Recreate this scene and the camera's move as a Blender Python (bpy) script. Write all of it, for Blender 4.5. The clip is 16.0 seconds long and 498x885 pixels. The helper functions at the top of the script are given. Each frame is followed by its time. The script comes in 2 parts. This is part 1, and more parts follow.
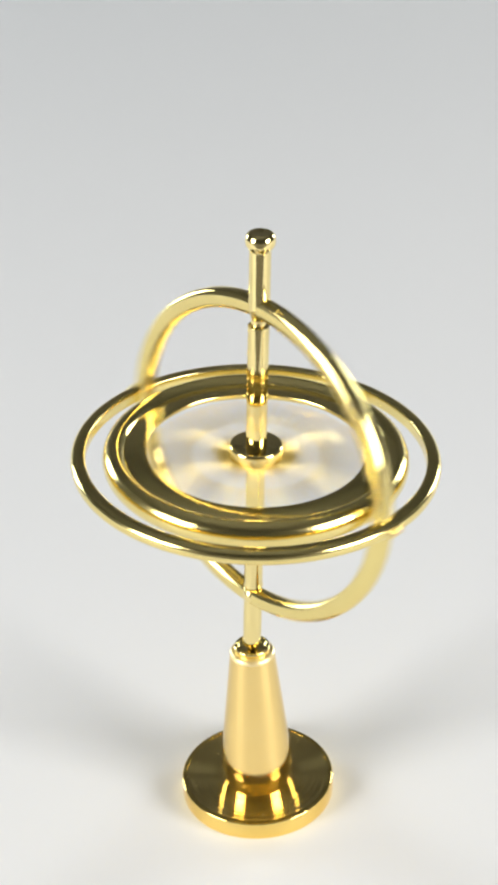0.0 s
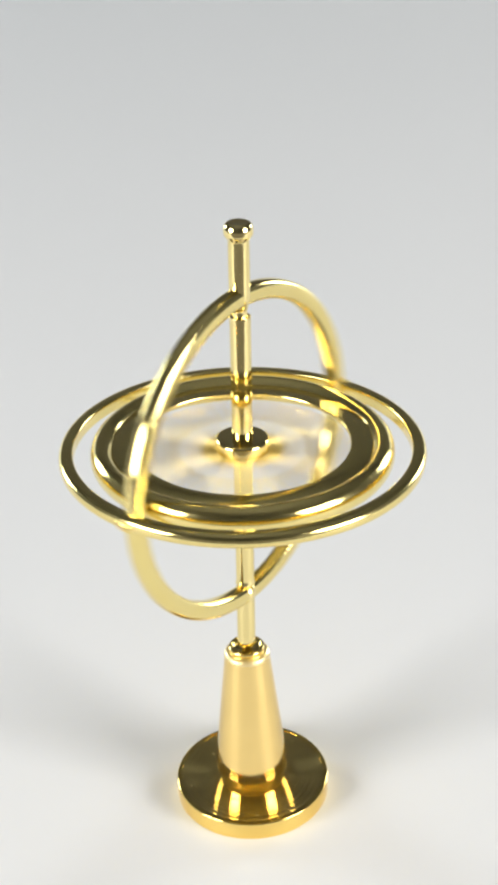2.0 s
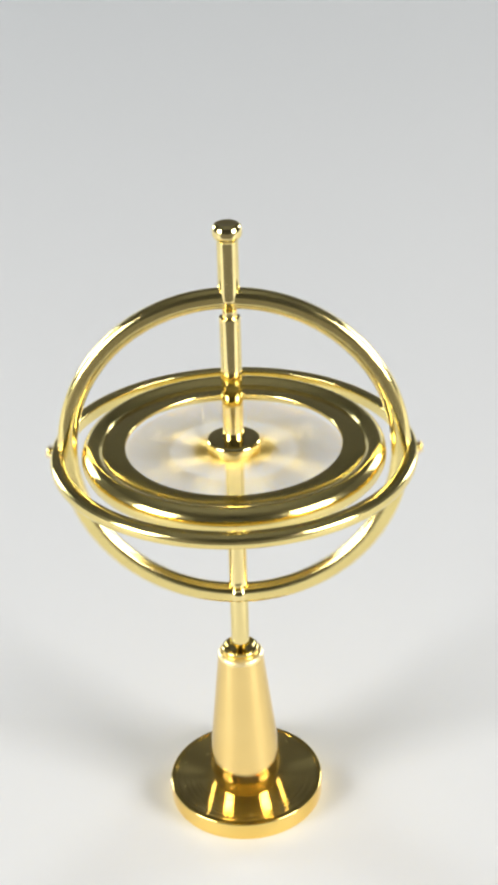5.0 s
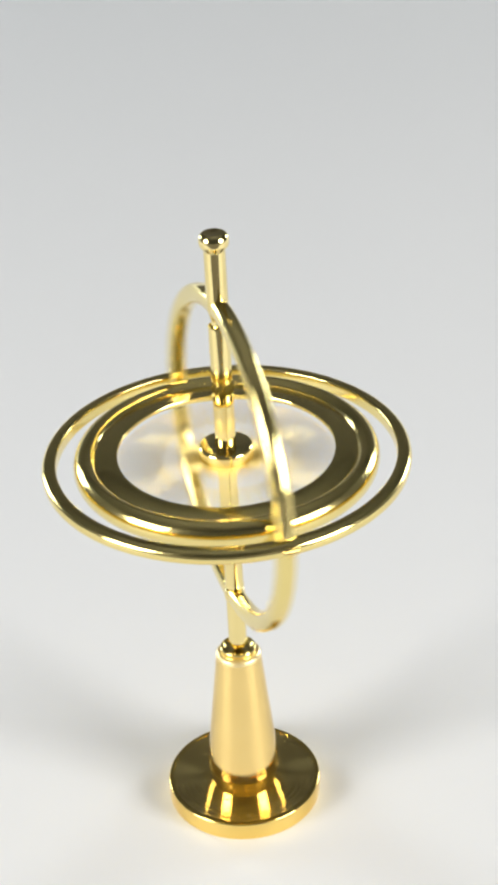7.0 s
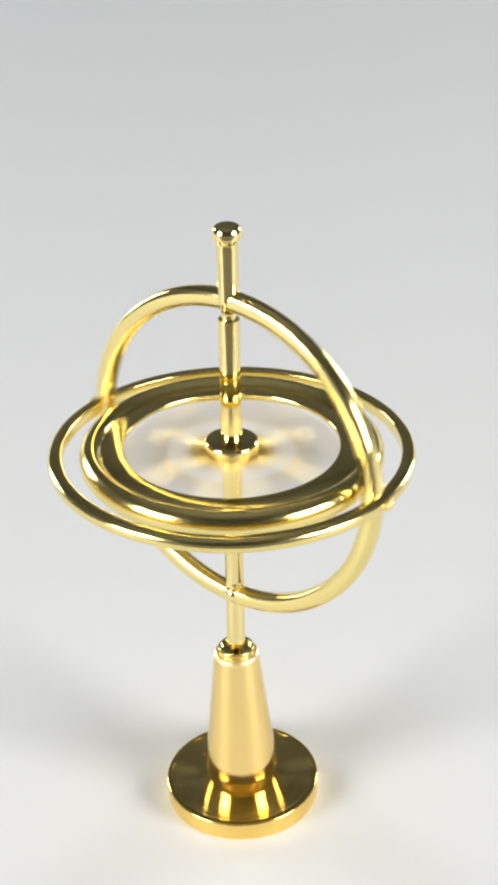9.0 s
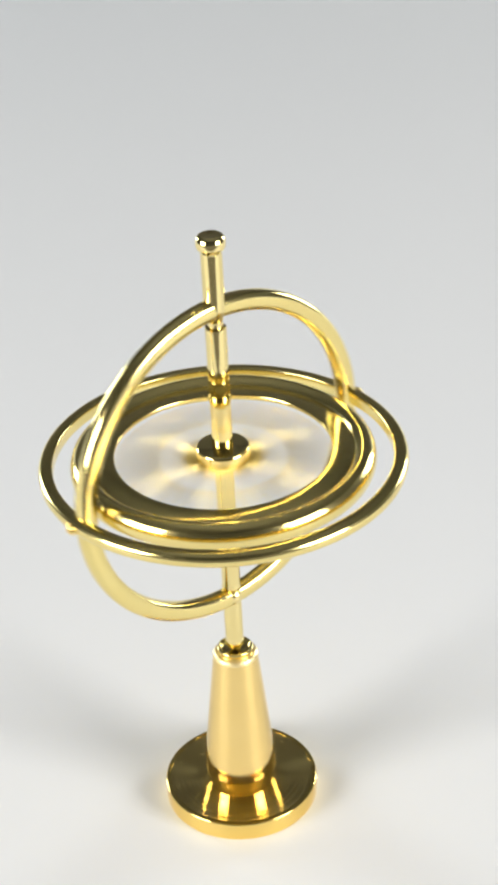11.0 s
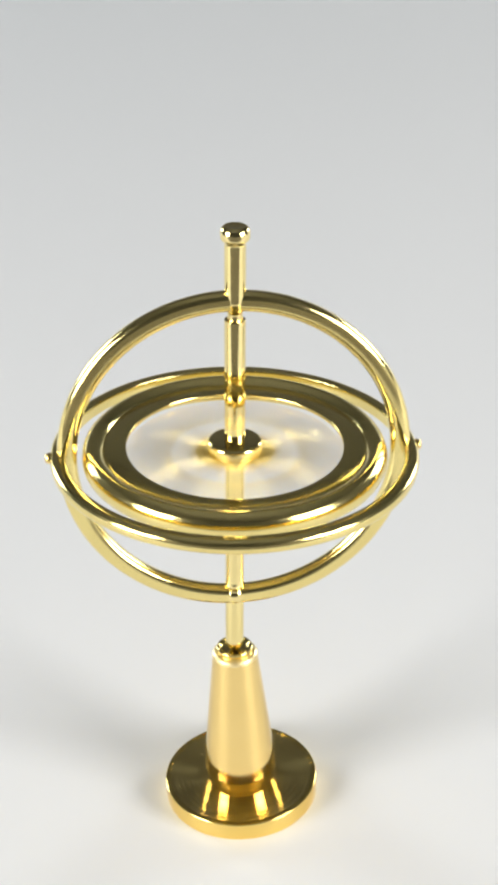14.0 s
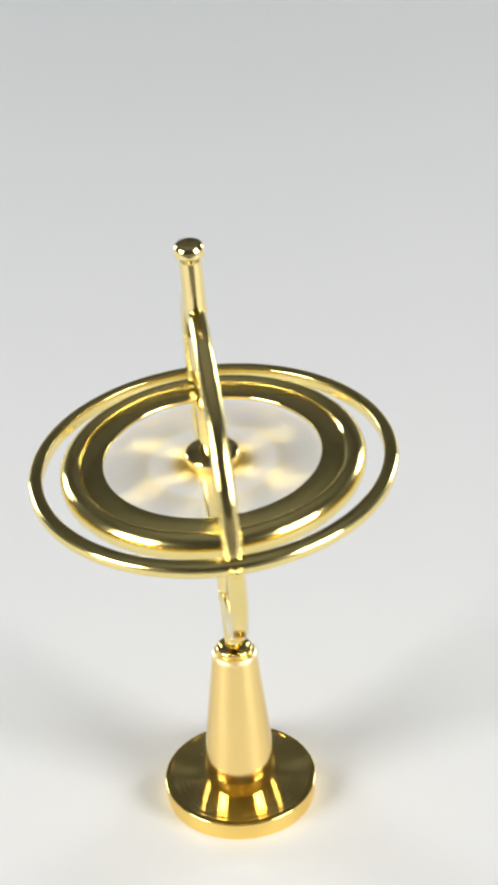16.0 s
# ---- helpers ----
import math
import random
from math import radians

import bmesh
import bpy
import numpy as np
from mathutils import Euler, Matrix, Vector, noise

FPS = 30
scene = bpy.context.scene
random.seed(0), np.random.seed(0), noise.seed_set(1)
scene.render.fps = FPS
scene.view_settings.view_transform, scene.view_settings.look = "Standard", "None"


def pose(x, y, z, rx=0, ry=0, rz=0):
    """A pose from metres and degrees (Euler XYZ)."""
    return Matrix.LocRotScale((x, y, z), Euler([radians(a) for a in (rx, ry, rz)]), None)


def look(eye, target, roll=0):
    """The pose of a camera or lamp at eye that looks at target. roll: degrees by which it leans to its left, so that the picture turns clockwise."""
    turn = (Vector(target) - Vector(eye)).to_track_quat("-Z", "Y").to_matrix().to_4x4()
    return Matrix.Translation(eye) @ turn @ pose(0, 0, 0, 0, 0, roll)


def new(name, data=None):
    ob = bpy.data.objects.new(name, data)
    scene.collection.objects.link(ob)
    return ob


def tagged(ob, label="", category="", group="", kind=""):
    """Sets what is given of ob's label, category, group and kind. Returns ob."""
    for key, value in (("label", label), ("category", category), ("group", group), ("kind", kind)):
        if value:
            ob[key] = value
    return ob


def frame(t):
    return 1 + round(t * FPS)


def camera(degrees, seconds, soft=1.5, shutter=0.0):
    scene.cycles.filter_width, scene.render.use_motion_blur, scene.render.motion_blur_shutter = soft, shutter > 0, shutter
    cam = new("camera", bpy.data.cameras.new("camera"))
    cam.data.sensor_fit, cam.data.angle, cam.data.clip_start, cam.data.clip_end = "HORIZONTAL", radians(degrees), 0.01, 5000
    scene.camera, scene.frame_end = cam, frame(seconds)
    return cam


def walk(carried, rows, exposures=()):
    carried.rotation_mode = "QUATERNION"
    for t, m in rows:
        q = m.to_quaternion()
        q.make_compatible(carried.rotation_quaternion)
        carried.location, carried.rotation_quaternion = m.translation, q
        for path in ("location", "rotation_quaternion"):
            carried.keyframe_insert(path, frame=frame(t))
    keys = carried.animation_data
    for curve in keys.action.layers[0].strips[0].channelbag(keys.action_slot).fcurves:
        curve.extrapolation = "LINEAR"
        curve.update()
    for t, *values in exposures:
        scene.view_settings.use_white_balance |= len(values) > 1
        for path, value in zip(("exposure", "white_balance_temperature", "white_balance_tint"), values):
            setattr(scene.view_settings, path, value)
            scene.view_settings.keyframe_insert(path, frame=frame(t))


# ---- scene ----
# A gold desk gyroscope turning on its stand, on a white table under studio lamps.

# ---- camera ----
cam = camera(17.91, 16.0, soft=4.0, shutter=0.25)
EYE = Vector((0.0, -0.24216, 0.21584))
PITCH, ROLL = -29.43, -2.35
AIM = EYE + Vector((0.0, math.cos(radians(PITCH)), math.sin(radians(PITCH))))
STILL = look(EYE, AIM, ROLL)
walk(cam, [(0.0, STILL), (16.0, STILL)])

# ---- light ----
world = bpy.data.worlds.new("room_air")
scene.world = world
world.use_nodes = True
world.node_tree.nodes["Background"].inputs[0].default_value = (0.9, 0.95, 1.0, 1)
world.node_tree.nodes["Background"].inputs[1].default_value = 0.06


def softbox(name, place, target, width, height, watts, colour):
    lamp = bpy.data.lights.new(name, "AREA")
    lamp.shape, lamp.size, lamp.size_y, lamp.energy, lamp.color = "RECTANGLE", width, height, watts, colour
    ob = new(name, lamp)
    ob.matrix_world = look(place, target)
    return ob


SUBJECT = (0.0, 0.0, 0.05)
WARM, COOL = (0.995, 0.985, 0.965), (0.935, 0.985, 0.995)
softbox("softbox_front_right", (1.04, -0.68, 0.42), SUBJECT, 0.62, 0.60, 22.2, WARM)
softbox("softbox_front_left", (-1.08, -0.65, 0.42), SUBJECT, 0.62, 0.60, 21.2, WARM)
softbox("softbox_back_right", (1.26, 1.04, 0.38), (0.0, 0.18, 0.05), 0.43, 0.60, 12.1, COOL)
softbox("softbox_back_left", (-1.26, 1.04, 0.38), (0.0, 0.18, 0.05), 0.43, 0.60, 12.0, (0.87, 0.95, 1.0))


# ---- materials ----
def node_material(name):
    m = bpy.data.materials.new(name)
    m.use_nodes = True
    t = m.node_tree
    return m, t, t.nodes["Principled BSDF"]


def metal(name, colour, rough, grain=900.0, bump=0.02, turned=False):
    """Polished plated metal: faint smudges in the gloss, fine polishing grain."""
    m, t, b = node_material(name)
    n, l = t.nodes, t.links
    b.inputs["Metallic"].default_value = 1.0
    co = n.new("ShaderNodeTexCoord")
    big = n.new("ShaderNodeTexNoise")
    big.inputs["Scale"].default_value, big.inputs["Detail"].default_value = 140.0, 4.0
    l.new(co.outputs["Object"], big.inputs["Vector"])
    ramp = n.new("ShaderNodeMapRange")
    ramp.inputs[1].default_value, ramp.inputs[2].default_value = 0.35, 0.75
    ramp.inputs[3].default_value, ramp.inputs[4].default_value = rough, rough * 1.7
    l.new(big.outputs["Fac"], ramp.inputs[0])
    l.new(ramp.outputs[0], b.inputs["Roughness"])
    mix = n.new("ShaderNodeMix")
    mix.data_type = "RGBA"
    mix.inputs[6].default_value = (*colour, 1)
    mix.inputs[7].default_value = (colour[0] * 0.93, colour[1] * 0.9, colour[2] * 0.82, 1)
    l.new(big.outputs["Fac"], mix.inputs[0])
    l.new(mix.outputs[2], b.inputs["Base Color"])
    fine = n.new("ShaderNodeTexNoise")
    fine.inputs["Scale"].default_value, fine.inputs["Detail"].default_value = grain, 2.0
    l.new(co.outputs["Object"], fine.inputs["Vector"])
    bp = n.new("ShaderNodeBump")
    bp.inputs["Strength"].default_value, bp.inputs["Distance"].default_value = bump, 0.0004
    l.new(fine.outputs["Fac"], bp.inputs["Height"])
    l.new(bp.outputs[0], b.inputs["Normal"])
    if turned:
        speck = n.new("ShaderNodeTexNoise")
        speck.inputs["Scale"].default_value, speck.inputs["Detail"].default_value = 800.0, 6.0
        l.new(co.outputs["Object"], speck.inputs["Vector"])
        worn = n.new("ShaderNodeMapRange")
        worn.inputs[1].default_value, worn.inputs[2].default_value = 0.68, 0.74
        worn.inputs[3].default_value, worn.inputs[4].default_value = rough, 0.42
        l.new(speck.outputs["Fac"], worn.inputs[0])
        l.new(worn.outputs[0], b.inputs["Roughness"])
        tan = n.new("ShaderNodeTangent")
        tan.direction_type, tan.axis = "RADIAL", "Z"
        b.inputs["Anisotropic"].default_value, b.inputs["Anisotropic Rotation"].default_value = 0.97, 0.25
        l.new(tan.outputs[0], b.inputs["Tangent"])
    return m


GOLD = metal("pale_gold_plating", (0.95, 0.80, 0.38), 0.055)
SPUN = metal("spun_gold_plating", (0.93, 0.78, 0.33), 0.12)
BRUSHED = metal("brushed_gold_plating", (0.93, 0.78, 0.33), 0.11)
FROSTED = metal("frosted_gold_plating", (1.0, 0.82, 0.44), 0.30)
WIRE = metal("bright_gold_wire", (0.92, 0.74, 0.30), 0.28)
RICH = metal("deep_gold_plating", (0.99, 0.74, 0.24), 0.07)
SATIN = metal("satin_gold_plating", (1.0, 0.75, 0.31), 0.10)
TURNED = metal("turned_gold_face", (0.90, 0.70, 0.28), 0.20, turned=True)


def matt(name, colour, rough, scale, spread, bump=0.03):
    m, t, b = node_material(name)
    n, l = t.nodes, t.links
    co = n.new("ShaderNodeTexCoord")
    a = n.new("ShaderNodeTexNoise")
    a.inputs["Scale"].default_value, a.inputs["Detail"].default_value = scale, 5.0
    l.new(co.outputs["Object"], a.inputs["Vector"])
    mix = n.new("ShaderNodeMix")
    mix.data_type = "RGBA"
    mix.inputs[6].default_value = (*colour, 1)
    mix.inputs[7].default_value = (*[c * spread for c in colour], 1)
    l.new(a.outputs["Fac"], mix.inputs[0])
    l.new(mix.outputs[2], b.inputs["Base Color"])
    b.inputs["Roughness"].default_value = rough
    f = n.new("ShaderNodeTexNoise")
    f.inputs["Scale"].default_value = 1500.0
    l.new(co.outputs["Object"], f.inputs["Vector"])
    bp = n.new("ShaderNodeBump")
    bp.inputs["Strength"].default_value, bp.inputs["Distance"].default_value = bump, 0.0002
    l.new(f.outputs["Fac"], bp.inputs["Height"])
    l.new(bp.outputs[0], b.inputs["Normal"])
    return m


PAPER = matt("white_table_laminate", (0.80, 0.80, 0.80), 0.6, 6.0, 0.985)
# tones of the unseen room, set for dark reflections in the gold
SHELL_GREY = matt("unseen_shell_grey", (0.225, 0.225, 0.22), 0.9, 2.0, 0.85)
SHELL_DARK = matt("unseen_shell_dark", (0.17, 0.16, 0.15), 0.9, 30.0, 0.7)


# ---- mesh helpers ----
def part(name, bm, material, parent=None, label="", smooth=True):
    """Link a bmesh as one mesh object, under a thing or a part."""
    bmesh.ops.recalc_face_normals(bm, faces=bm.faces[:])
    me = bpy.data.meshes.new(name)
    bm.to_mesh(me)
    bm.free()
    me.materials.append(material)
    if smooth:
        me.shade_smooth()
        me.set_sharp_from_angle(angle=radians(42))
    ob = new(name, me)
    ob.parent = parent
    return tagged(ob, label=label)


def lathe(profile, seg=96, closed=False):
    """Turn (radius, height) in millimetres round z; a radius of 0 closes to a point."""
    bm = bmesh.new()
    rings = []
    for r, z in profile:
        if r <= 0:
            rings.append([bm.verts.new((0, 0, z / 1000))])
        else:
            rings.append([bm.verts.new((r / 1000 * math.cos(2 * math.pi * i / seg), r / 1000 * math.sin(2 * math.pi * i / seg), z / 1000)) for i in range(seg)])
    pairs = list(zip(rings, rings[1:])) + ([(rings[-1], rings[0])] if closed else [])
    for a, b in pairs:
        for i in range(seg):
            j = (i + 1) % seg
            if len(a) == 1 and len(b) == 1:
                continue
            if len(a) == 1:
                bm.faces.new((a[0], b[i], b[j]))
            elif len(b) == 1:
                bm.faces.new((a[i], b[0], a[j]))
            else:
                bm.faces.new((a[i], b[i], b[j], a[j]))
    return bm


def rounded(points, radius, steps=4):
    """Round the inner corners of an open profile by that many millimetres."""
    out = [points[0]]
    for a, b, c in zip(points, points[1:], points[2:]):
        a, b, c = Vector(a), Vector(b), Vector(c)
        u, w = a - b, c - b
        d = min(radius, u.length * 0.45, w.length * 0.45)
        p, q = b + u.normalized() * d, b + w.normalized() * d
        for k in range(steps + 1):
            s = k / steps
            out.append(tuple((1 - s) ** 2 * p + 2 * s * (1 - s) * b + s * s * q))
    return out + [points[-1]]


def hoop(radius, half_r, half_z, power=2.0, inner=None, seg=192, sides=48):
    """A ring round z with a rounded section, squarer inside where asked, sizes in millimetres."""
    prof = []
    for k in range(sides):
        a = 2 * math.pi * k / sides
        c, s = math.cos(a), math.sin(a)
        e = 2 / (inner if inner and c < 0 else power)
        prof.append((radius + half_r * math.copysign(abs(c) ** e, c), half_z * math.copysign(abs(s) ** e, s)))
    return lathe(prof, seg, closed=True)


def moved(bm, m):
    bmesh.ops.transform(bm, matrix=m, verts=bm.verts[:])
    return bm


def rod(r, a, b, seg=12):
    """A round bar between two points in millimetres, with eased ends."""
    a, b = Vector(a), Vector(b)
    n = (b - a).length
    e = min(r * 0.4, n * 0.2)
    bm = lathe([(0, 0), (r - e, 0), (r, e), (r, n - e), (r - e, n), (0, n)], seg)
    turn = (b - a).to_track_quat("Z", "Y").to_matrix().to_4x4()
    return moved(bm, Matrix.Translation(a / 1000) @ turn)


# ---- setting: table with an added white upsweep, in an added dim room, both unseen ----
def table_top():
    bm = bmesh.new()
    top, under = [(-0.165, 0.0), (1.25, 0.0)], [(-0.165, -0.012), (1.25, -0.012)]
    # white upsweep beyond the view, added; only reflections and bounce show it
    for k in range(1, 17):
        a = math.pi / 2 * k / 16
        top.append((1.25 + 0.15 * math.sin(a), 0.15 * (1 - math.cos(a))))
        under.append((1.25 + 0.162 * math.sin(a), 0.15 - 0.162 * math.cos(a)))
    top.append((1.40, 0.20))
    under.append((1.412, 0.20))
    loop = top + under[::-1]
    sides = [[bm.verts.new((x, y, z)) for y, z in loop] for x in (-1.1, 1.1)]
    n = len(loop)
    for i in range(n):
        bm.faces.new((sides[0][i], sides[1][i], sides[1][(i + 1) % n], sides[0][(i + 1) % n]))
    for i in range(len(top) - 1):
        for side in sides:
            bm.faces.new((side[i], side[i + 1], side[n - 2 - i], side[n - 1 - i]))
    ob = part("table_top", bm, PAPER)
    return tagged(ob, "plain white table surface with an added upsweep out of view", "table", kind="structure")


def slab(name, lo, hi, material, label, category):
    bm = bmesh.new()
    bmesh.ops.create_cube(bm, size=1)
    size = Vector(hi) - Vector(lo)
    moved(bm, Matrix.Translation((Vector(lo) + Vector(hi)) / 2) @ Matrix.Diagonal((*size, 1)))
    return tagged(part(name, bm, material, smooth=False), label, category, kind="structure")


table_top()
# closed room out of view, added to dim the bounce and darken reflections
slab("floor", (-2.2, -2.4, -0.062), (2.2, 2.4, -0.012), SHELL_DARK, "plain dark matt floor out of view, added for dark reflections", "floor")
slab("ceiling", (-2.2, -2.4, 1.75), (2.2, 2.4, 1.80), SHELL_GREY, "plain grey matt ceiling out of view, added for dark reflections", "ceiling")
slab("wall_north", (-2.2, 2.4, -0.062), (2.2, 2.5, 1.80), SHELL_GREY, "plain grey matt wall out of view, added for dim bounce and reflections", "wall")
slab("wall_south", (-2.2, -2.5, -0.062), (2.2, -2.4, 1.80), SHELL_GREY, "plain grey matt wall out of view, added for dim bounce and reflections", "wall")
slab("wall_east", (2.2, -2.5, -0.062), (2.3, 2.5, 1.80), SHELL_GREY, "plain grey matt wall out of view, added for dim bounce and reflections", "wall")
slab("wall_west", (-2.3, -2.5, -0.062), (-2.2, 2.5, 1.80), SHELL_GREY, "plain grey matt wall out of view, added for dim bounce and reflections", "wall")

# ---- the stand ----
PIVOT = 0.03527
PLATE = 3.82


def stand():
    thing = tagged(new("gyroscope_stand"), "gold-plated conical pedestal with a round mirror-polished foot, on the white table", "stand", group="gyroscope set")
    rim = rounded([(14.2, 0.0), (14.97, 0.0), (14.97, PLATE), (14.1, PLATE - 0.05)], 0.7, 6)
    dish = math.tan(radians(5.0))
    part("foot_rim", lathe([(0, 0)] + rim + [(14.25, PLATE - 0.4), (14.0, 1.1), (0, 1.1)], 160), RICH, thing, "polished gold side of the round foot")
    # the lathe left shallow rings in the face
    face, r, cuts = [], 14.1, random.Random(4)
    while r > 6.3:
        face.append((r, PLATE - 0.12 - (14.2 - r) * dish - cuts.uniform(0.0, 0.040)))
        r -= cuts.uniform(0.2, 0.36)
    part("foot_plate", lathe([(0, 1.2), (14.1, PLATE - 0.5), (14.35, PLATE - 0.25), (14.2, PLATE - 0.12)] + face + [(0, PLATE - 0.12 - 14.2 * dish)], 360), TURNED, thing, "turned gold face of the foot with faint scratches", smooth=False)
    band = rounded([(6.1, PLATE - 1.2), (6.85, PLATE + 2.3), (7.0, PLATE + 2.9), (7.03, PLATE + 3.28)], 0.6)
    part("collar", lathe([(0, PLATE - 1.2)] + band + [(0, PLATE + 3.28)], 128), RICH, thing, "bright gold rounded bottom of the cone")
    cone = [(7.03, 7.1)] + rounded([(6.98, 7.6), (6.85, 9.5), (6.65, 11.37)], 0.4, 6) + [(4.352, 32.9), (4.32, 33.2)]
    part("cone", lathe([(0, 7.1)] + cone + [(0, 33.2)], 128), SATIN, thing, "satin pale gold cone")
    edge = rounded([(4.318, 33.204), (4.25, 33.85), (3.8, 34.25), (2.6, 34.28)], 0.4, 6)
    part("shoulder", lathe([(0, 33.204)] + edge + [(0, 34.2)], 96), FROSTED, thing, "frosted gold shoulder of the cone")
    # an open bowl with a rolled lip
    lip = [(3.05 + 0.34 * math.cos(math.pi * k / 10), 34.98 + 0.34 * math.sin(math.pi * k / 10)) for k in range(11)]
    cup = [(3.1, 34.1), (3.15, 34.4), (3.32, 34.7)] + lip + [(2.5, 34.75), (2.0, 34.55), (1.2, 34.45)]
    part("cup", lathe([(0, 34.1)] + cup + [(0, 34.42)], 96), BRUSHED, thing, "shiny gold cup that holds the pivot")
    return thing


# ---- the gyroscope: its origin is the pivot, its axle runs up z ----
CENTRE = 42.08
SPOKES = 48


def blade():
    """A thin spoke, waisted in the middle, wider and flat towards the rim."""
    bm = lathe([(0, 4.5), (0.24, 4.5), (0.22, 6.5), (0.14, 8.2), (0.13, 10.8), (0.36, 12.0), (0.34, 14.0), (0.30, 19.3), (0, 19.3)], 12)
    moved(bm, pose(0, 0, 0, 0, 90, 0))
    for v in bm.verts:
        if v.co.x > 0.0115:
            v.co.z *= 0.55
    return bm


def gyroscope():
    thing = tagged(new("gyroscope"), "gold metal gyroscope with two crossed rings, spinning on its stand", "gyroscope", group="gyroscope set")
    up = Matrix.Translation((0, 0, CENTRE / 1000))
    part("horizontal_ring", moved(hoop(31.2, 1.28, 1.28, 2.4, 6.0), up), SPUN, thing, "polished gold outer ring")
    part("vertical_ring", moved(hoop(29.55, 1.78, 1.6, 2.7), up @ pose(0, 0, -0.0006, 90, 0, 0)), BRUSHED, thing, "polished gold inner ring that holds the axle")
    for side in (-1, 1):
        head = lathe([(0, 30.2), (0.62, 30.2), (0.62, 32.2), (0.98, 32.25), (1.05, 32.6), (0.9, 33.05), (0.55, 33.35), (0, 33.45)], 24)
        part("rivet", moved(head, up @ pose(0, 0, 0, 0, side * 90, 0)), RICH, thing, "small round-headed gold rivet joining the rings")
    stem = rounded([(1.3, 24.5), (1.3, 26.6), (1.85, 28.8), (1.85, 39.2), (2.0, 39.5), (2.5, 40.1), (2.55, 41.2), (2.3, 41.95), (1.85, 42.3), (0.9, 42.22)], 0.3)
    part("upper_stem", moved(lathe([(0, 24.5)] + stem + [(0, 42.1)], 64), up), GOLD, thing, "round gold stem with a knob on top")
    low = rounded([(1.2, -27.0), (1.2, -28.5), (1.72, -28.7), (1.72, -41.0), (1.5, -41.8), (0.9, -42.4)], 0.3)
    part("lower_stem", moved(lathe([(0, -27.0)] + low + [(0, -42.7)], 64), up), GOLD, thing, "gold stem that stands in the cup")
    part("bead", moved(lathe([(0, -2.0), (1.1, -1.8), (1.8, -1.0), (2.0, 0), (1.8, 1.0), (1.1, 1.8), (0, 2.0)], 48), up @ Matrix.Translation((0, 0, -0.0302))), GOLD, thing, "small gold bead where the ring meets the stem")

    prof = [(19.2, 0.85), (19.15, 0.95), (19.15, 1.45), (19.22, 1.55), (22.9, 1.62), (23.1, 1.5), (23.35, 1.75), (23.9, 2.2), (24.6, 2.5)]
    for k in range(1, 12):
        a = math.pi / 2 - math.pi * k / 12
        prof.append((24.6 + 2.35 * math.cos(a), 2.55 * math.sin(a)))
    prof += [(24.6, -2.5), (23.9, -2.2), (23.35, -1.75), (23.1, -1.0), (22.9, 0.5), (19.5, 0.8)]
    wheel = part("flywheel", lathe(prof, 192, closed=True), SPUN, thing, "heavy polished gold flywheel rim")
    wheel.location = (0, 0, CENTRE / 1000)
    hub = rounded([(4.3, -0.8), (4.8, -0.5), (4.8, 2.0), (4.5, 2.4), (2.2, 2.5)], 0.25)
    part("hub", lathe([(0, -0.8)] + hub + [(0, 2.5)], 96), GOLD, wheel, "round gold hub")
    sleeve = rounded([(1.2, 25.5), (1.85, 25.5), (1.85, 25.0), (1.85, 1.0), (1.7, -2.0), (1.7, -27.2), (1.85, -28.0), (1.6, -28.2), (1.2, -28.25)], 0.08)
    part("axle", lathe([(0, 25.5)] + sleeve + [(0, -28.25)], 64), GOLD, wheel, "slim gold axle through the hub")
    first = part("spoke", blade(), WIRE, wheel, "thin bright spoke")
    for k in range(1, SPOKES):
        ob = new("spoke", first.data)
        ob.parent = wheel
        ob.rotation_euler.z = 2 * math.pi * k / SPOKES
        tagged(ob, label="thin bright spoke")
    return thing, wheel


STAND = stand()
GYROSCOPE, FLYWHEEL = gyroscope()


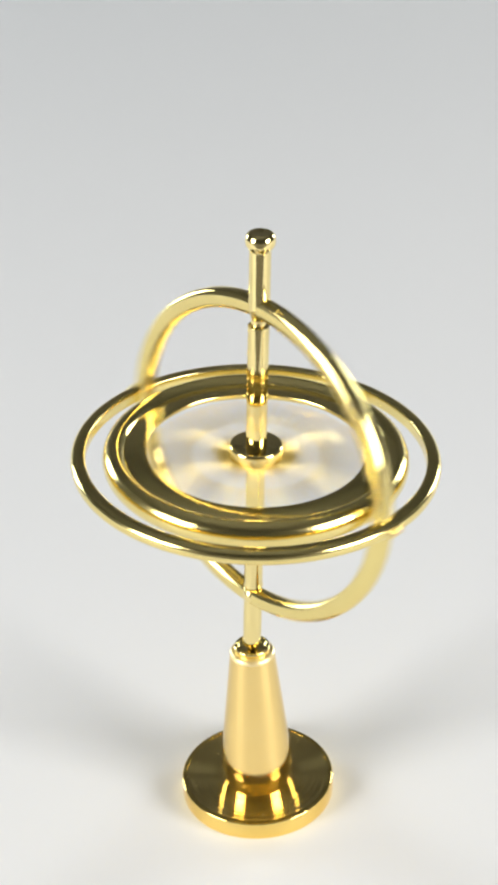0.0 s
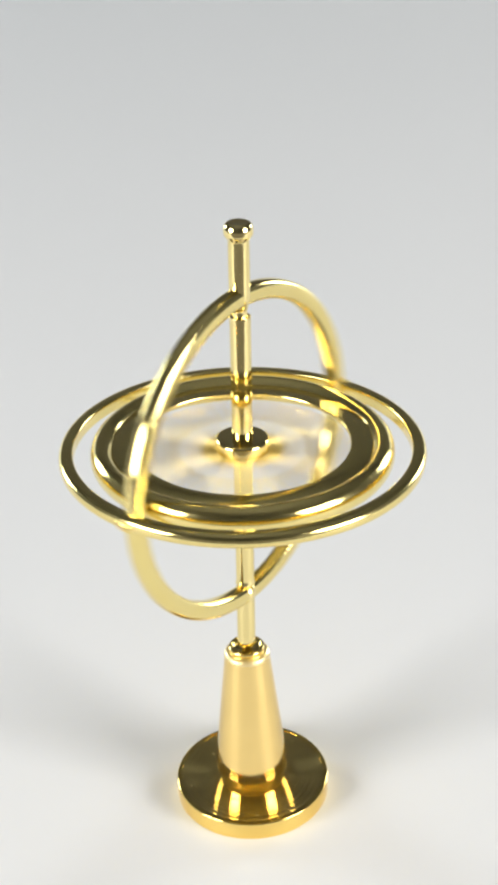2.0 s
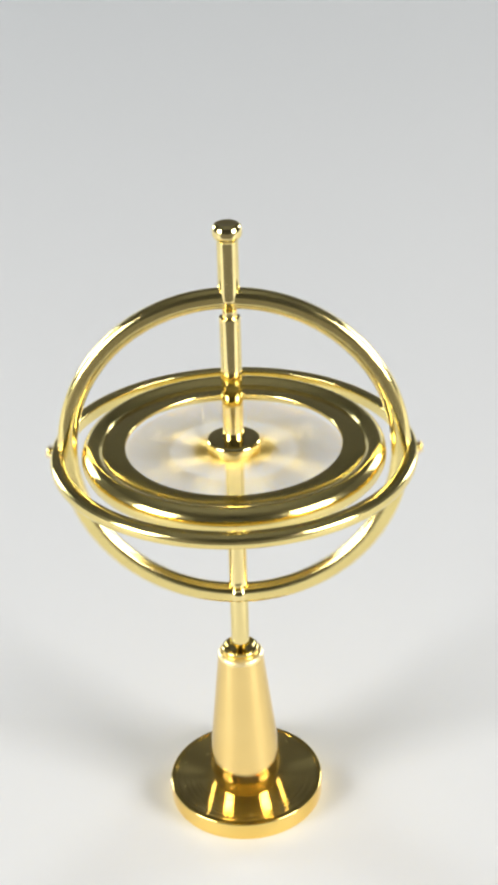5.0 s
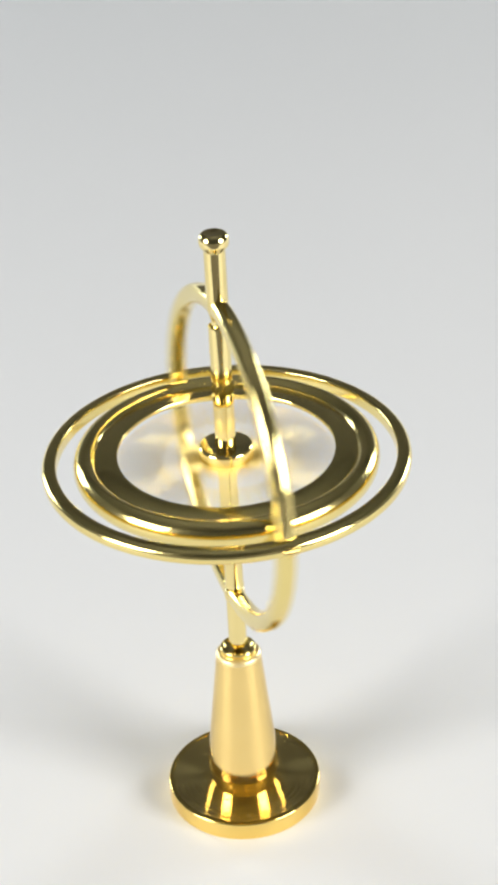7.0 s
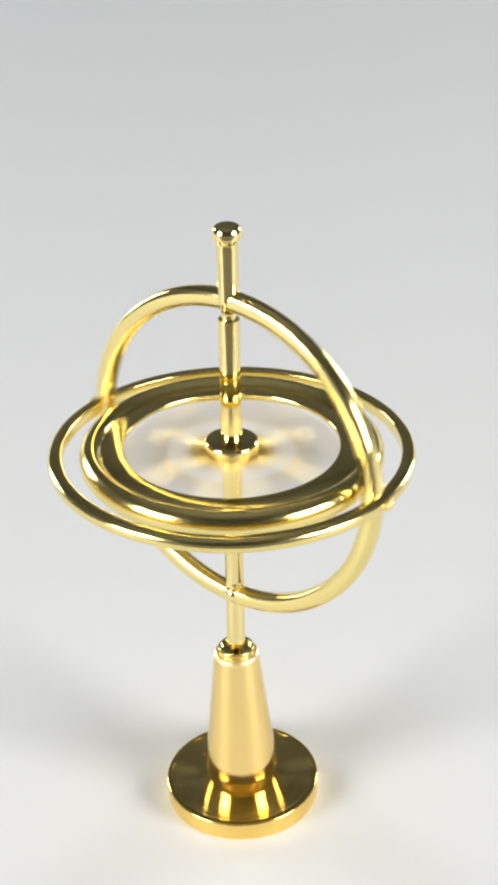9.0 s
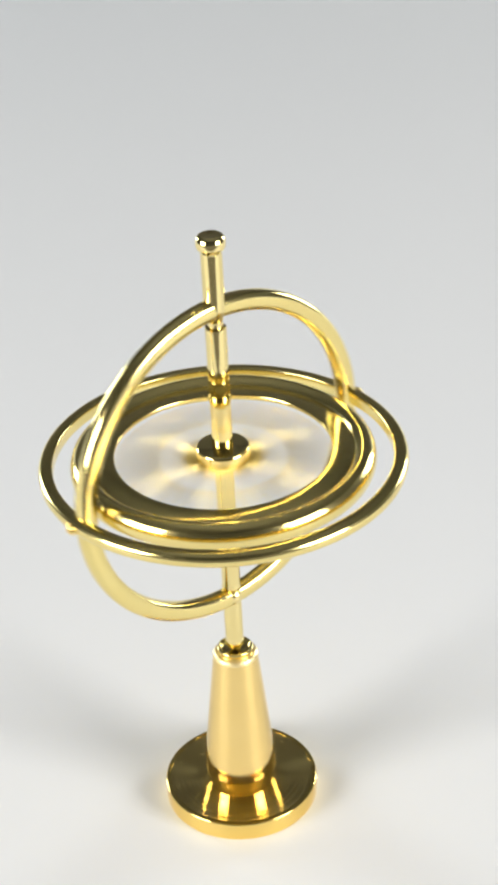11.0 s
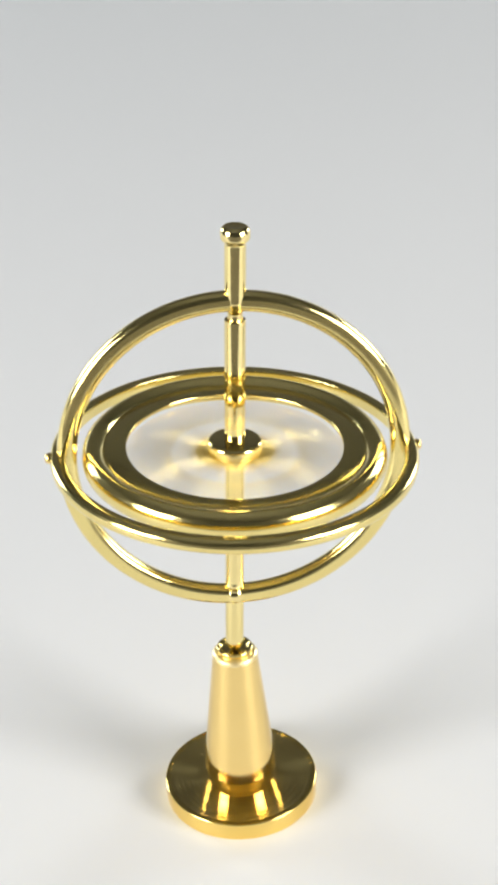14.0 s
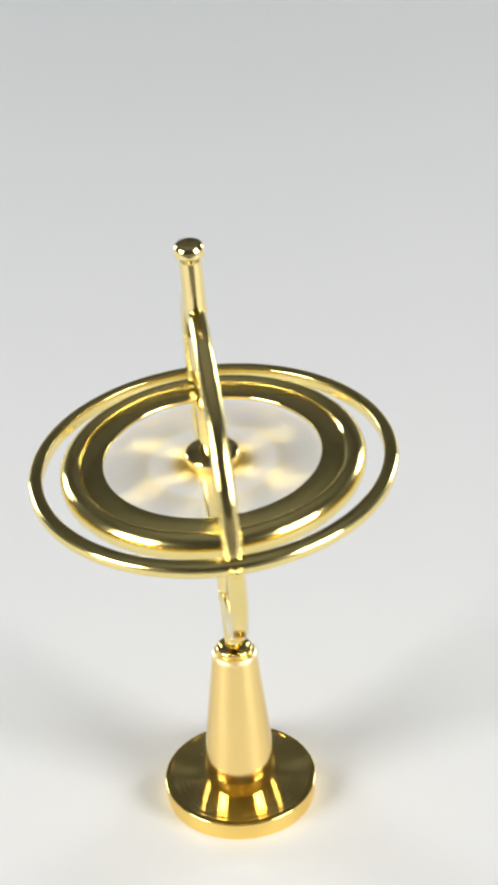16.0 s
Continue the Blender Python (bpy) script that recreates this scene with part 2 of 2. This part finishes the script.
# ---- what moves ----
def motions():
    # the stand creeps over the table: seconds, millimetres
    creep = [(0.0, -1.01), (1.0, -1.40), (2.0, -2.02), (3.0, -2.47), (4.0, -2.92), (6.5, -3.54), (8.5, -3.94), (11.0, -4.22), (13.0, -4.28), (16.0, -4.39)]
    walk(STAND, [(t, pose(x / 1000, 0, 0)) for t, x in creep])

    # the gyroscope leans, circles and turns: seconds, creep, lean to the right and to the back, turn
    def leaning(x, right, back, turn):
        u = Vector((math.sin(radians(right)), math.sin(radians(back)), 0))
        u.z = math.sqrt(1 - u.x ** 2 - u.y ** 2)
        tip = Vector((0, 0, 1)).rotation_difference(u).to_matrix().to_4x4()
        return Matrix.Translation((x / 1000, 0, PIVOT)) @ tip @ pose(0, 0, 0, 0, 0, turn)

    walk(GYROSCOPE, [(t, leaning(x, right, back, turn)) for t, x, right, back, turn in (
        (0.0, -1.01, 2.92, -1.48, 313.1), (0.1, -1.05, 2.85, 0.14, 371.9), (0.2, -1.09, 2.36, 1.32, 427.2), (0.3, -1.13, 1.67, 2.07, 480.1),
        (0.4, -1.17, 0.92, 2.42, 531.0), (0.5, -1.21, 0.11, 2.43, 580.1), (0.6, -1.25, -0.89, 2.19, 627.8), (0.7, -1.28, -1.89, 1.70, 674.8),
        (0.8, -1.32, -2.67, 0.94, 722.8), (0.9, -1.36, -3.10, -0.04, 771.8), (1.0, -1.40, -3.06, -1.11, 821.3), (1.1, -1.47, -2.60, -2.09, 871.0),
        (1.2, -1.53, -1.71, -2.74, 919.1), (1.3, -1.59, -0.46, -2.91, 965.9), (1.4, -1.65, 0.87, -2.59, 1014.0), (1.5, -1.71, 1.82, -1.88, 1064.2),
        (1.6, -1.77, 2.13, -0.99, 1116.0), (1.7, -1.84, 2.03, -0.11, 1166.7), (1.8, -1.90, 1.82, 0.67, 1215.2), (1.9, -1.96, 1.59, 1.30, 1263.6),
        (2.0, -2.02, 1.16, 1.73, 1312.8), (2.1, -2.07, 0.36, 1.93, 1362.6), (2.2, -2.11, -0.67, 1.90, 1412.4), (2.3, -2.16, -1.62, 1.64, 1460.8),
        (2.4, -2.20, -2.31, 1.11, 1507.6), (2.5, -2.25, -2.68, 0.31, 1552.2), (2.6, -2.29, -2.60, -0.69, 1597.0), (2.7, -2.34, -1.99, -1.60, 1643.6),
        (2.8, -2.38, -0.96, -2.15, 1691.9), (2.9, -2.43, 0.19, -2.19, 1740.8), (3.0, -2.47, 1.07, -1.79, 1789.4), (3.1, -2.52, 1.48, -1.18, 1838.1),
        (3.2, -2.56, 1.53, -0.52, 1886.6), (3.3, -2.61, 1.43, 0.06, 1934.3), (3.4, -2.65, 1.29, 0.53, 1981.2), (3.5, -2.70, 0.98, 0.90, 2026.5),
        (3.6, -2.74, 0.37, 1.13, 2070.5), (3.7, -2.79, -0.43, 1.17, 2115.6), (3.8, -2.83, -1.17, 1.02, 2162.0), (3.9, -2.88, -1.70, 0.70, 2209.1),
        (4.0, -2.92, -2.03, 0.21, 2255.4), (4.1, -2.95, -2.14, -0.46, 2300.7), (4.2, -2.97, -1.92, -1.30, 2345.8), (4.3, -3.00, -1.16, -1.85, 2391.2),
        (4.4, -3.02, -0.26, -2.01, 2436.3), (4.5, -3.05, 0.60, -1.79, 2480.8), (4.6, -3.07, 1.27, -1.22, 2525.0), (4.7, -3.10, 1.63, -0.45, 2568.8),
        (4.8, -3.12, 1.62, 0.38, 2612.2), (4.9, -3.15, 1.27, 1.11, 2655.3), (5.0, -3.17, 0.65, 1.61, 2698.0), (5.1, -3.20, -0.10, 1.79, 2740.5),
        (5.2, -3.22, -0.83, 1.64, 2782.7), (5.3, -3.25, -1.41, 1.20, 2824.7), (5.4, -3.27, -1.74, 0.58, 2866.5), (5.5, -3.30, -1.77, -0.11, 2908.1),
        (5.6, -3.32, -1.51, -0.72, 2949.5), (5.7, -3.35, -1.04, -1.15, 2990.9), (5.8, -3.37, -0.44, -1.33, 3032.1), (5.9, -3.40, 0.15, -1.24, 3073.2),
        (6.0, -3.42, 0.64, -0.91, 3114.4), (6.1, -3.44, 0.92, -0.43, 3155.4), (6.2, -3.47, 0.97, 0.11, 3196.5), (6.3, -3.49, 0.79, 0.59, 3237.6),
        (6.4, -3.52, 0.15, 1.04, 3282.2), (6.5, -3.54, -0.53, 1.16, 3325.0), (6.6, -3.56, -1.18, 0.97, 3367.3), (6.7, -3.58, -1.55, 0.50, 3409.3),
        (6.8, -3.60, -1.48, -0.15, 3450.2), (6.9, -3.62, -1.06, -0.78, 3489.8), (7.0, -3.64, -0.54, -1.13, 3528.1), (7.1, -3.66, -0.07, -1.05, 3567.2),
        (7.2, -3.68, 0.29, -0.70, 3608.0), (7.3, -3.70, 0.47, -0.30, 3648.7), (7.4, -3.72, 0.43, 0.02, 3687.7), (7.5, -3.74, 0.31, 0.22, 3724.9),
        (7.6, -3.76, 0.20, 0.36, 3762.7), (7.7, -3.78, 0.20, 0.48, 3802.3), (7.8, -3.80, 0.16, 0.57, 3842.7), (7.9, -3.82, 0.01, 0.66, 3882.8),
        (8.0, -3.84, -0.26, 0.72, 3920.2), (8.1, -3.86, -0.57, 0.74, 3956.5), (8.2, -3.88, -0.77, 0.62, 3993.2), (8.3, -3.90, -0.86, 0.34, 4030.2),
        (8.4, -3.92, -0.80, -0.07, 4066.8), (8.5, -3.94, -0.60, -0.54, 4102.2), (8.6, -3.95, -0.31, -0.99, 4138.0), (8.7, -3.96, 0.24, -1.35, 4175.1),
        (8.8, -3.97, 0.97, -0.82, 4211.3), (8.9, -3.98, 1.34, 0.01, 4246.9), (9.0, -3.99, 1.23, 0.92, 4282.0), (9.1, -4.01, 0.67, 1.66, 4316.5),
        (9.2, -4.02, -0.19, 2.02, 4350.6), (9.3, -4.03, -1.14, 1.89, 4384.1), (9.4, -4.04, -1.89, 1.29, 4417.2), (9.5, -4.05, -2.25, 0.39, 4449.8),
        (9.6, -4.06, -2.09, -0.59, 4482.1), (9.7, -4.07, -1.45, -1.35, 4513.9), (9.8, -4.08, -0.51, -1.69, 4545.3), (9.9, -4.10, 0.50, -1.51, 4576.3),
        (10.0, -4.11, 1.27, -0.83, 4607.0), (10.1, -4.12, 1.60, 0.15, 4637.4), (10.2, -4.13, 1.39, 1.18, 4667.4), (10.3, -4.14, 0.67, 1.97, 4697.2),
        (10.4, -4.15, -0.35, 2.28, 4726.7), (10.5, -4.16, -1.41, 2.04, 4755.9), (10.6, -4.17, -2.20, 1.28, 4785.0), (10.7, -4.19, -2.50, 0.22, 4813.7),
        (10.8, -4.20, -2.22, -0.86, 4842.3), (10.9, -4.21, -1.45, -1.42, 4870.7), (11.0, -4.22, -0.50, -1.63, 4899.3), (11.1, -4.22, 0.50, -1.50, 4927.5),
        (11.2, -4.23, 1.39, -1.02, 4955.9), (11.3, -4.23, 1.88, -0.21, 4983.7), (11.4, -4.23, 1.91, 0.83, 5012.8), (11.5, -4.23, 1.54, 1.84, 5042.5),
        (11.6, -4.24, 0.79, 2.51, 5070.3), (11.7, -4.24, -0.31, 2.65, 5095.9), (11.8, -4.24, -1.51, 2.21, 5119.5), (11.9, -4.25, -2.55, 1.26, 5143.7),
        (12.0, -4.25, -3.13, -0.00, 5169.7), (12.1, -4.25, -2.89, -1.25, 5195.2), (12.2, -4.25, -1.96, -2.22, 5220.0), (12.3, -4.26, -0.62, -2.72, 5244.4),
        (12.4, -4.26, 0.82, -2.61, 5268.5), (12.5, -4.26, 2.03, -1.87, 5292.6), (12.6, -4.27, 2.70, -0.59, 5317.0), (12.7, -4.27, 2.79, 0.92, 5342.7),
        (12.8, -4.27, 2.28, 2.31, 5368.0), (12.9, -4.27, 1.22, 3.27, 5393.0), (13.0, -4.28, -0.23, 3.61, 5417.5), (13.1, -4.28, -1.65, 3.28, 5440.0),
        (13.2, -4.28, -2.68, 2.31, 5458.5), (13.3, -4.29, -3.16, 0.87, 5473.2), (13.4, -4.29, -3.14, -0.72, 5487.6), (13.5, -4.30, -2.58, -1.99, 5503.9),
        (13.6, -4.30, -1.39, -2.51, 5521.1), (13.7, -4.30, 0.08, -2.32, 5538.6), (13.8, -4.31, 1.42, -1.58, 5555.0), (13.9, -4.31, 2.22, -0.50, 5569.8),
        (14.0, -4.31, 2.38, 0.70, 5584.0), (14.1, -4.32, 2.06, 1.79, 5598.0), (14.2, -4.32, 1.19, 2.55, 5611.6), (14.3, -4.33, -0.14, 2.85, 5623.7),
        (14.4, -4.33, -1.72, 2.60, 5634.7), (14.5, -4.33, -3.12, 1.84, 5646.4), (14.6, -4.34, -3.75, 0.76, 5659.5), (14.7, -4.34, -3.60, -0.50, 5672.8),
        (14.8, -4.34, -2.76, -1.72, 5685.8), (14.9, -4.35, -1.41, -2.60, 5700.6), (15.0, -4.35, 0.17, -2.84, 5717.2), (15.1, -4.36, 1.60, -2.24, 5733.1),
        (15.2, -4.36, 2.56, -0.80, 5747.3), (15.3, -4.36, 2.80, 1.21, 5760.7), (15.4, -4.37, 2.35, 3.34, 5775.4), (15.5, -4.37, 0.89, 4.87, 5791.2),
        (15.6, -4.37, -1.31, 5.18, 5805.9), (15.7, -4.38, -3.41, 4.24, 5819.4), (15.8, -4.38, -4.61, 2.34, 5831.7), (15.9, -4.39, -4.48, -0.24, 5843.4),
        (16.0, -4.39, -2.77, -3.38, 5856.2)
    )])

    # the flywheel spins in the rings
    spin = 86.0
    walk(FLYWHEEL, [(k / FPS, pose(0, 0, CENTRE / 1000, 0, 0, spin * k)) for k in range(16 * FPS + 1)])


motions()
